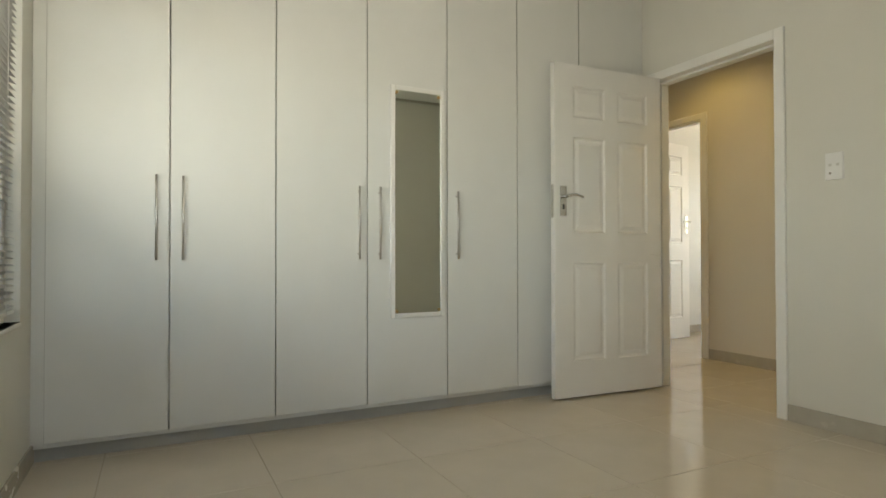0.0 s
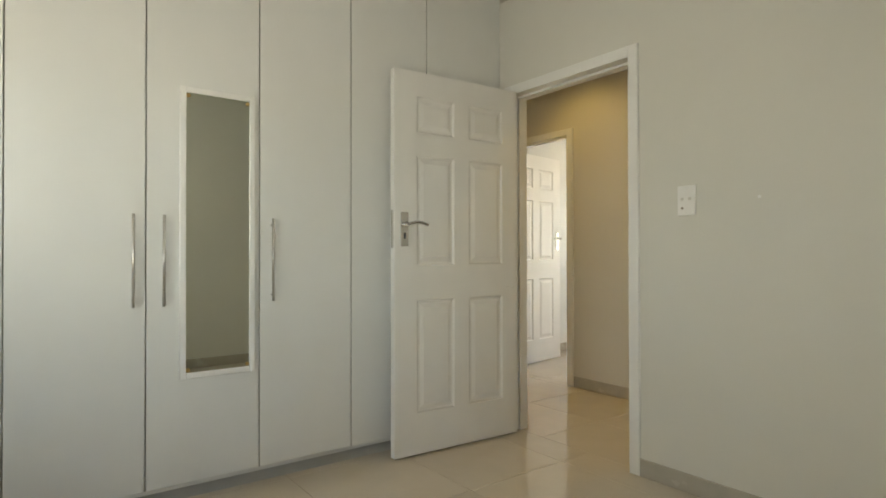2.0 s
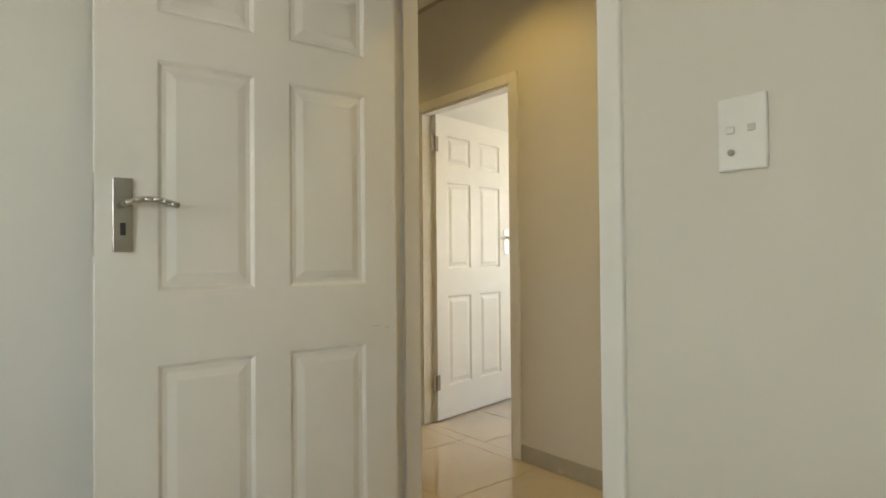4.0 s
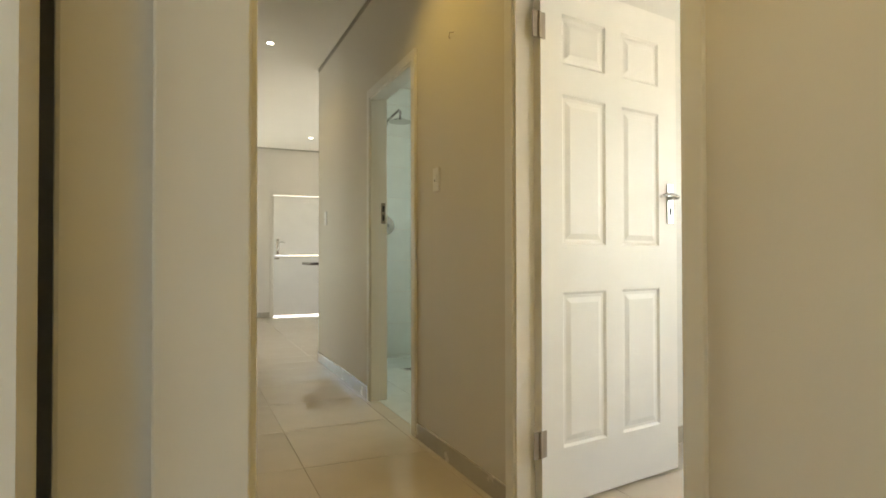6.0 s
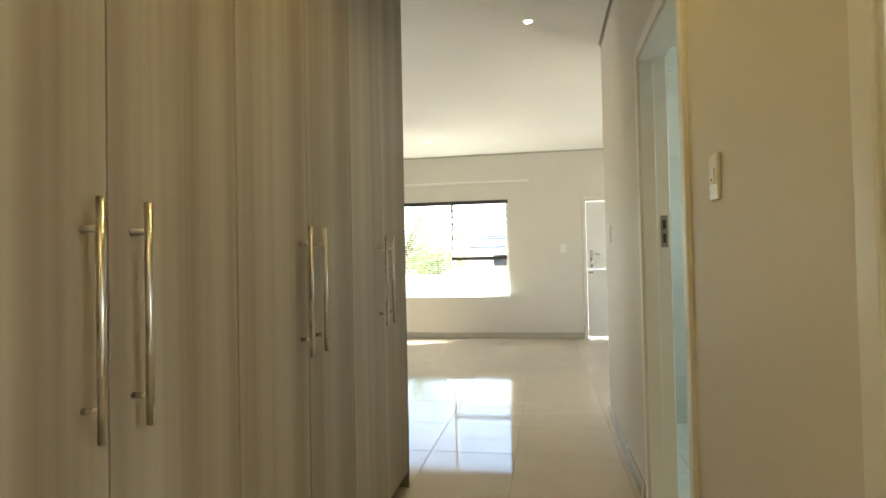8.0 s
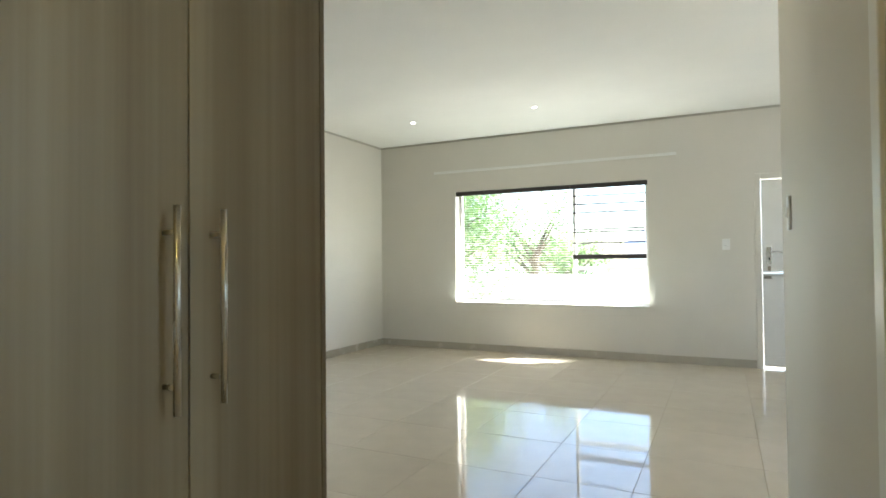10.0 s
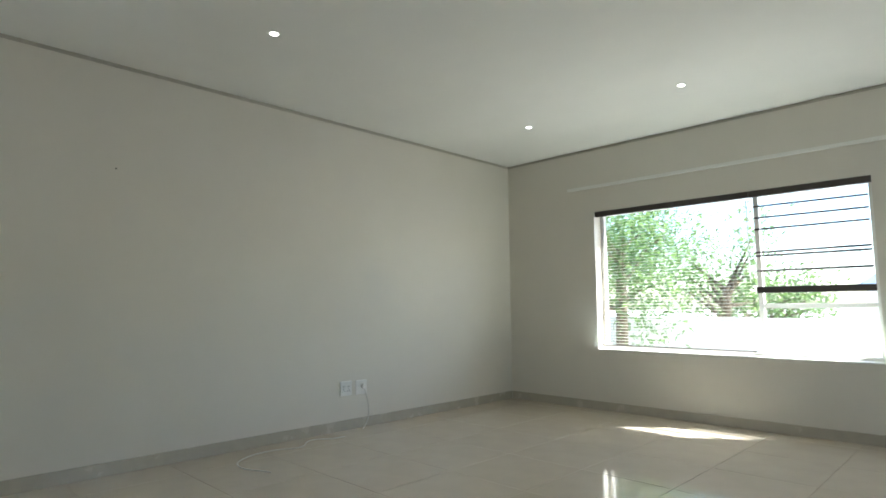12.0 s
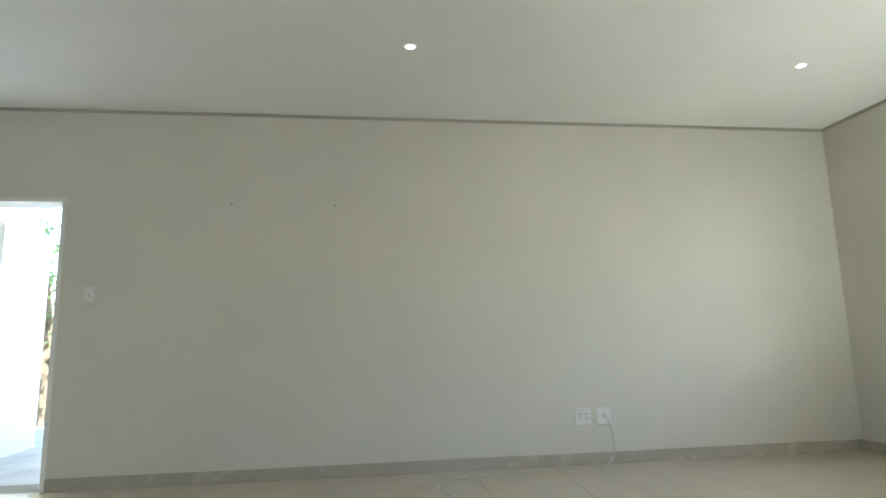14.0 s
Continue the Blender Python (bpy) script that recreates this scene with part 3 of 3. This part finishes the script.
# ---- switches, sockets and small fittings ----


def plate(name, m, w, h, label, category, kind_of):
    """A wall plate facing local -y with its rockers or sockets."""
    t = thing(name, m, label, category)
    part("cover_plate", B(-w / 2, w / 2, -0.010, 0, -h / 2, h / 2, 0.004), PLASTIC, t)
    if kind_of == "switch":
        for x in (-0.018, 0.018):
            part("rocker", B(x - 0.007, x + 0.007, -0.0135, -0.0095, 0.0, 0.013, 0.002), SLAT, t)
        part("indicator", R((-0.018, -0.0125, -0.034), (-0.018, -0.0095, -0.034), 0.006, 10), HINGE, t, "small round grey stud")
    elif kind_of == "single":
        part("rocker_mark", B(-0.004, 0.004, -0.0142, -0.0136, -0.012, -0.004), DARK, t, "small dark mark")
        part("rocker", B(-0.014, 0.014, -0.0135, -0.0095, -0.018, 0.022, 0.002), PLASTIC, t)
    else:
        for x in (-0.026, 0.026):
            part("rocker", B(x - 0.012, x + 0.012, -0.0125, -0.0095, 0.012, 0.022, 0.001), GREY_EDGE if kind_of == "socket" else PLASTIC, t)
            if kind_of == "socket":
                for dx, dz in ((0, 0), (-0.011, -0.017), (0.011, -0.017)):
                    part("pin_hole", R((x + dx, -0.0108, -0.006 + dz), (x + dx, -0.0098, -0.006 + dz), 0.004, 8), DARK, t)
    return t


FACE_W, FACE_E = -90, 90      # facing -x, facing +x
plate("light_switch", (0, -1.236, 1.31, 0, 0, FACE_W), 0.086, 0.134, "white two lever light switch on the bedroom wall", "light switch", "switch")
plate("light_switch", (XE, 2.06, 1.348, 0, 0, FACE_W), 0.075, 0.118, "white light switch between the two doorways", "light switch", "single")
plate("light_switch", (XE, 4.541, 1.309, 0, 0, FACE_W), 0.075, 0.12, "white light switch near the passage end", "light switch", "single")
plate("light_switch", (1.009, YN, 1.291), 0.075, 0.115, "white light switch beside the stable door", "light switch", "single")
plate("light_switch", (XW, 3.034, 1.33, 0, 0, FACE_E), 0.075, 0.12, "white light switch beside the patio doorway", "light switch", "single")
plate("wall_socket", (XW, 6.636, 0.355, 0, 0, FACE_E), 0.125, 0.125, "white double wall socket above the skirting", "wall socket", "socket")
so = plate("wall_socket", (XW, 6.802, 0.352, 0, 0, FACE_E), 0.12, 0.125, "white outlet plate with a plug pushed into it", "wall socket", "blank")
part("plug", R((0.012, -0.034, 0.008), (0.012, -0.011, 0.008), 0.019, 20, 0.023), PLASTIC, so, "round white plug")
plate("wall_socket", (0, -2.05, 0.30, 0, 0, FACE_W), 0.12, 0.12, "white wall socket low on the bedroom wall", "wall socket", "socket")

db = thing("distribution_board", (0.10, 0.735, 1.625), "white surface mounted distribution board beside the cupboards", "distribution board")
part("case", B(0.0, 0.045, -0.19, 0.19, -0.16, 0.16, 0.012, 3), PLASTIC, db)
part("door", B(0.046, 0.056, -0.165, 0.165, -0.125, 0.13, 0.005), PLASTIC, db)
part("name_strip", B(0.0562, 0.0572, -0.12, 0.13, -0.10, -0.085), DARK, db, "dark printed strip")

hk = thing("wall_hook", (XE, 1.865, 1.995), "small steel hook screwed into the passage wall", "hook")
part("shank", tube([(0, 0, 0.015), (-0.02, 0, 0.012), (-0.026, 0, -0.01), (-0.02, 0, -0.018)], 0.0025), HINGE, hk)
for y in (3.989, 4.75):
    n = thing("wall_nail", (XW, y, 1.998), "small dark nail stuck in the bare wall", "nail")
    part("shank", R((0, 0, 0), (0.012, 0, 0.002), 0.004, 8), DARK, n)

pg = thing("wall_plug", (0, -1.55, 1.302), "small white plug in the bedroom wall", "wall plug")
part("collar", R((0, 0, 0), (-0.004, 0, 0), 0.006, 12), PLASTIC, pg)
cb = thing("loose_cable", (0, 0, 0), "thin white cable trailing across the floor from the socket", "cable")
cu = bpy.data.curves.new("cord", "CURVE")
cu.dimensions, cu.bevel_depth = "3D", 0.0035
sp = cu.splines.new("BEZIER")
pts = [(-2.565, 5.54, 0.004), (-2.845, 5.46, 0.004), (-3.015, 5.58, 0.004), (-3.075, 5.84, 0.004), (-3.015, 6.04, 0.004), (-3.115, 6.18, 0.012), (-3.065, 6.42, 0.004),
       (-3.215, 6.79, 0.006), (-3.235, 6.86, 0.14), (-3.247, 6.82, 0.345)]
sp.bezier_points.add(len(pts) - 1)
for bp, p in zip(sp.bezier_points, pts):
    bp.co, bp.handle_left_type, bp.handle_right_type = p, "AUTO", "AUTO"
cu.materials.append(CABLE)
cob = new("cord", cu)
cob.parent = cb


def downlight(x, y, z=HC, lit=0.0):
    t = thing("downlight", (x, y, z), "small round recessed ceiling downlight, switched on", "downlight", "ceiling downlights")
    bm = bmesh.new()
    n = 24
    ring = [[bm.verts.new((r * math.cos(2 * math.pi * i / n), r * math.sin(2 * math.pi * i / n), h)) for i in range(n)]
            for r, h in ((0.040, 0.0), (0.038, -0.004), (0.027, -0.005), (0.025, 0.0))]
    for a, b in zip(ring, ring[1:]):
        for i in range(n):
            bm.faces.new((a[i], a[(i + 1) % n], b[(i + 1) % n], b[i]))
    part("trim_ring", bm, WHITE, t, "white trim ring", True)
    part("lamp_face", R((0, 0, -0.0035), (0, 0, -0.001), 0.025, 24), LAMP, t, "glowing lamp face")
    if lit:
        spot(x, y, z - 0.02, lit, WARM)


for x, y, p in ((-2.129, 5.262, 0), (-0.735, 7.875, 0), (-2.159, 7.881, 0), (0.684, 4.30, 0.85), (1.73, 7.95, 0), (0.66, 0.30, 2.5), (0.66, 1.9, 2.9), (0.66, -1.0, 2.8)):
    downlight(x, y, lit=p)

# ---- shower ----
sh = thing("shower", (0, 0, 0), "chrome wall shower with round head and lever mixer", "shower")
yb = YC - 0.16
part("wall_flange", R((1.79, yb, 2.24), (1.79, yb - 0.012, 2.24), 0.03, 18), CHROME, sh)
part("arm", tube([(1.79, yb, 2.24), (1.86, yb - 0.2, 2.33), (1.87, yb - 0.22, 2.31), (1.87, yb - 0.22, 2.25)], 0.011, 10), CHROME, sh, "bent chrome shower arm", True)
part("head", R((1.87, yb - 0.22, 2.215), (1.87, yb - 0.22, 2.25), 0.11, 28, 0.03), CHROME, sh, "round chrome shower head")
mx = part("mixer_plate", R((1.80, yb, 1.265), (1.80, yb - 0.012, 1.265), 0.085, 28), CHROME, sh, "round chrome mixer plate")
part("mixer_lever", B(1.78, 1.82, yb - 0.07, yb - 0.012, 1.25, 1.29, 0.01), CHROME, mx)
dr = thing("floor_drain", (1.82, 4.10, 0.001), "slotted steel drain in the shower floor", "drain")
part("grate", B(-0.06, 0.06, -0.05, 0.05, 0, 0.004, 0.001, 1), STEEL, dr)
for i in range(4):
    part("slot", B(-0.045, 0.045, -0.035 + i * 0.02, -0.027 + i * 0.02, 0.004, 0.0048), DARK, dr)

# ---- kitchen counter ----
ct = thing("kitchen_counter", (0, 0, 0), "dark stone counter top over a white cabinet", "counter")
part("top", B(1.463, 3.99, 6.60, 7.19, 0.865, 0.897, 0.004), COUNTER, ct, "dark polished stone top")
part("cabinet", B(2.5, 3.985, 6.66, 7.12, 0.1, 0.864), MELAMINE, ct)
part("kick_board", B(2.52, 3.985, 6.70, 7.08, 0, 0.1), KICK, ct)

# ---- outside ----
solid("ground", B(-120, 120, -120, 160, -0.4, -0.14), PAVING, "pale sunlit paving and ground outside", "ground")
solid("boundary_wall", B(-14, 9, 14.0, 14.2, -0.2, 0.82), PLASTER, "low white plastered boundary wall", "wall")
solid("patio_wall", B(-5.4, -4.6, -2.0, 1.66, -0.2, 2.12), PLASTER, "white plastered patio wall in the sun", "wall")
solid("patio_floor", B(-6.5, XW - 0.2, -2, 5, -0.2, -0.02), PAVING, "pale patio paving", "floor")


def house(x, y):
    h = thing("neighbour_house", (x, y, -0.14), "low white house with blue grey roof across the road", "house")
    part("wall", B(-5, 5, -3, 3, 0, 2.0), PLASTER, h)
    bm = bmesh.new()
    v = [bm.verts.new(c) for c in ((-5.4, -3.5, 1.95), (5.4, -3.5, 1.95), (5.4, 3.5, 1.95), (-5.4, 3.5, 1.95), (-4.6, 0, 3.0), (4.6, 0, 3.0))]
    for f in ((0, 1, 5, 4), (2, 3, 4, 5), (1, 2, 5), (3, 0, 4), (3, 2, 1, 0)):
        bm.faces.new([v[i] for i in f])
    part("roof", bm, ROOF, h)
    for wx in (-3, 0.5, 3):
        wn_ = part("window", B(wx - 0.6, wx + 0.6, -3.05, -3.0, 0.8, 1.7), WHITE, h)
        part("pane", B(wx - 0.52, wx + 0.52, -3.06, -3.051, 0.88, 1.62), DARK, wn_)


house(1.0, 40)


def tree(x, y, h, r, seed, n=5200, low=0.9):
    rnd = random.Random(seed)
    t = thing("garden_tree", (x, y, -0.14), "leafy green garden tree in the sun", "tree")
    bm = bmesh.new()
    rod(bm, (0, 0, 0), (0.05, 0, h * 0.45), 0.12, 10, 0.08)
    tips = []
    for i in range(11):
        a, e = rnd.uniform(0, 6.3), rnd.uniform(0.1, 1.1)
        s = Vector((0.03, 0, h * rnd.uniform(0.22, 0.45)))
        d = Vector((math.cos(a) * math.cos(e), math.sin(a) * math.cos(e), math.sin(e)))
        tip = s + d * r * rnd.uniform(0.6, 1.15)
        rod(bm, s, tip, 0.05, 7, 0.012)
        tips.append(tip)
    part("trunk", bm, BARK, t)
    verts, faces = [], []
    for i in range(n):
        c = rnd.choice(tips) + Vector((rnd.gauss(0, r * 0.24), rnd.gauss(0, r * 0.24), rnd.gauss(0, h * 0.13)))
        if c.z < low:
            c.z = low + rnd.random() * 0.5
        s = rnd.uniform(0.03, 0.07)
        q = Euler((rnd.uniform(-1, 1), rnd.uniform(-1, 1), rnd.uniform(0, 6.3))).to_matrix()
        k = len(verts)
        verts += [c + q @ Vector(p) * s for p in ((-1, 0, 0), (0, -0.45, 0.12), (1.1, 0, 0), (0, 0.45, 0.12))]
        faces += [(k, k + 1, k + 2), (k, k + 2, k + 3)]
    lm = bpy.data.meshes.new("crown")
    lm.from_pydata(verts, [], faces)
    lm.materials.append(LEAF)
    cr_ = new("crown", lm)
    cr_.parent = t


tree(-4.2, 13.4, 5.0, 1.4, 3, 9000, 0.5)
tree(-6.4, 16.5, 4.2, 1.7, 5, 5000, 0.3)
tree(-2.9, 17.0, 2.4, 1.0, 8, 3200, 0.3)
tree(-3.0, 15.2, 3.4, 1.1, 11, 2600, 0.4)
tree(-8.2, 0.3, 3.4, 1.4, 4, 3600, 0.4)

# ---- floors, tile by tile ----
tile_meshes = {}


def tiles(parent, x0, x1, y0, y1, ox, oy, px, py, material, gap=0.0028, top=0.0, th=0.006):
    i0, j0 = math.floor((x0 - ox) / px), math.floor((y0 - oy) / py)
    i = i0
    while ox + i * px < x1 - 0.01:
        j = j0
        while oy + j * py < y1 - 0.01:
            a, b = max(x0, ox + i * px + gap / 2), min(x1, ox + (i + 1) * px - gap / 2)
            c, d = max(y0, oy + j * py + gap / 2), min(y1, oy + (j + 1) * py - gap / 2)
            if b - a > 0.01 and d - c > 0.01:
                key = (round(b - a, 3), round(d - c, 3), material.name)
                if key not in tile_meshes:
                    bm = B(-(b - a) / 2, (b - a) / 2, -(d - c) / 2, (d - c) / 2, -th, 0, 0.0008, 1)
                    tile_meshes[key] = mesh_of("tile", bm, material)
                o = new("tile", tile_meshes[key])
                o.parent = parent
                o.location = ((a + b) / 2, (c + d) / 2, top)
                o.rotation_euler = (radians(random.uniform(-0.03, 0.03)), radians(random.uniform(-0.03, 0.03)), 0)
            j += 1
        i += 1


fb = solid("floor", B(-3.57, 4.3, -3.35, YN + 0.22, -0.14, -0.0022), GROUT, "polished cream porcelain tile floor with thin joints", "floor")
tiles(fb, -3.46, 0.05, -3.25, 0.62, -1.372, -0.632, 0.606, 0.631, TILE)
tiles(fb, 0.053, XE + 0.05, -1.7, YC, 0.56, 2.13, 0.5985, 0.605, TILE)
tiles(fb, XW, 0.05, 1.1, YN, 0.053, 2.13, 0.5985, 0.605, TILE)
tiles(fb, 0.053, 4.0, YC + 0.003, YN, 0.56, 2.13, 0.5985, 0.605, TILE)
tiles(fb, XE + 0.053, 4.2, -1.7, 1.7, 1.70, 0.2, 0.605, 0.605, TILE)
fbath = tagged(new("floor_bath"), "pale bathroom floor tiles", "floor", "", "structure")
tiles(fbath, XE + 0.053, 3.2, 2.28, YC - 0.15, 1.5, 2.4, 0.45, 0.45, BATH)
wt = tagged(new("wall_bath_tiling"), "pale green white bathroom wall tiles", "wall tiles", "", "structure")
wt.matrix_world = pose(0, YC - 0.154, 0, 90, 0, 0)
tiles(wt, XE + 0.1, 3.2, 0.0, 2.6, 1.45, 0.33, 0.6, 0.3, BATH, 0.003, 0.004)
we = tagged(new("wall_bath_tiling"), "pale green white bathroom wall tiles", "wall tiles", "", "structure")
we.matrix_world = pose(3.196, 0, 0) @ Matrix(((0, 0, -1, 0), (1, 0, 0, 0), (0, 1, 0, 0), (0, 0, 0, 1)))
tiles(we, 2.28, 2.99, 0.0, 2.6, 2.3, 0.33, 0.6, 0.3, BATH, 0.003, 0.004)
tiles(we, 3.81, YC - 0.16, 0.0, 2.6, 2.3, 0.33, 0.6, 0.3, BATH, 0.003, 0.004)
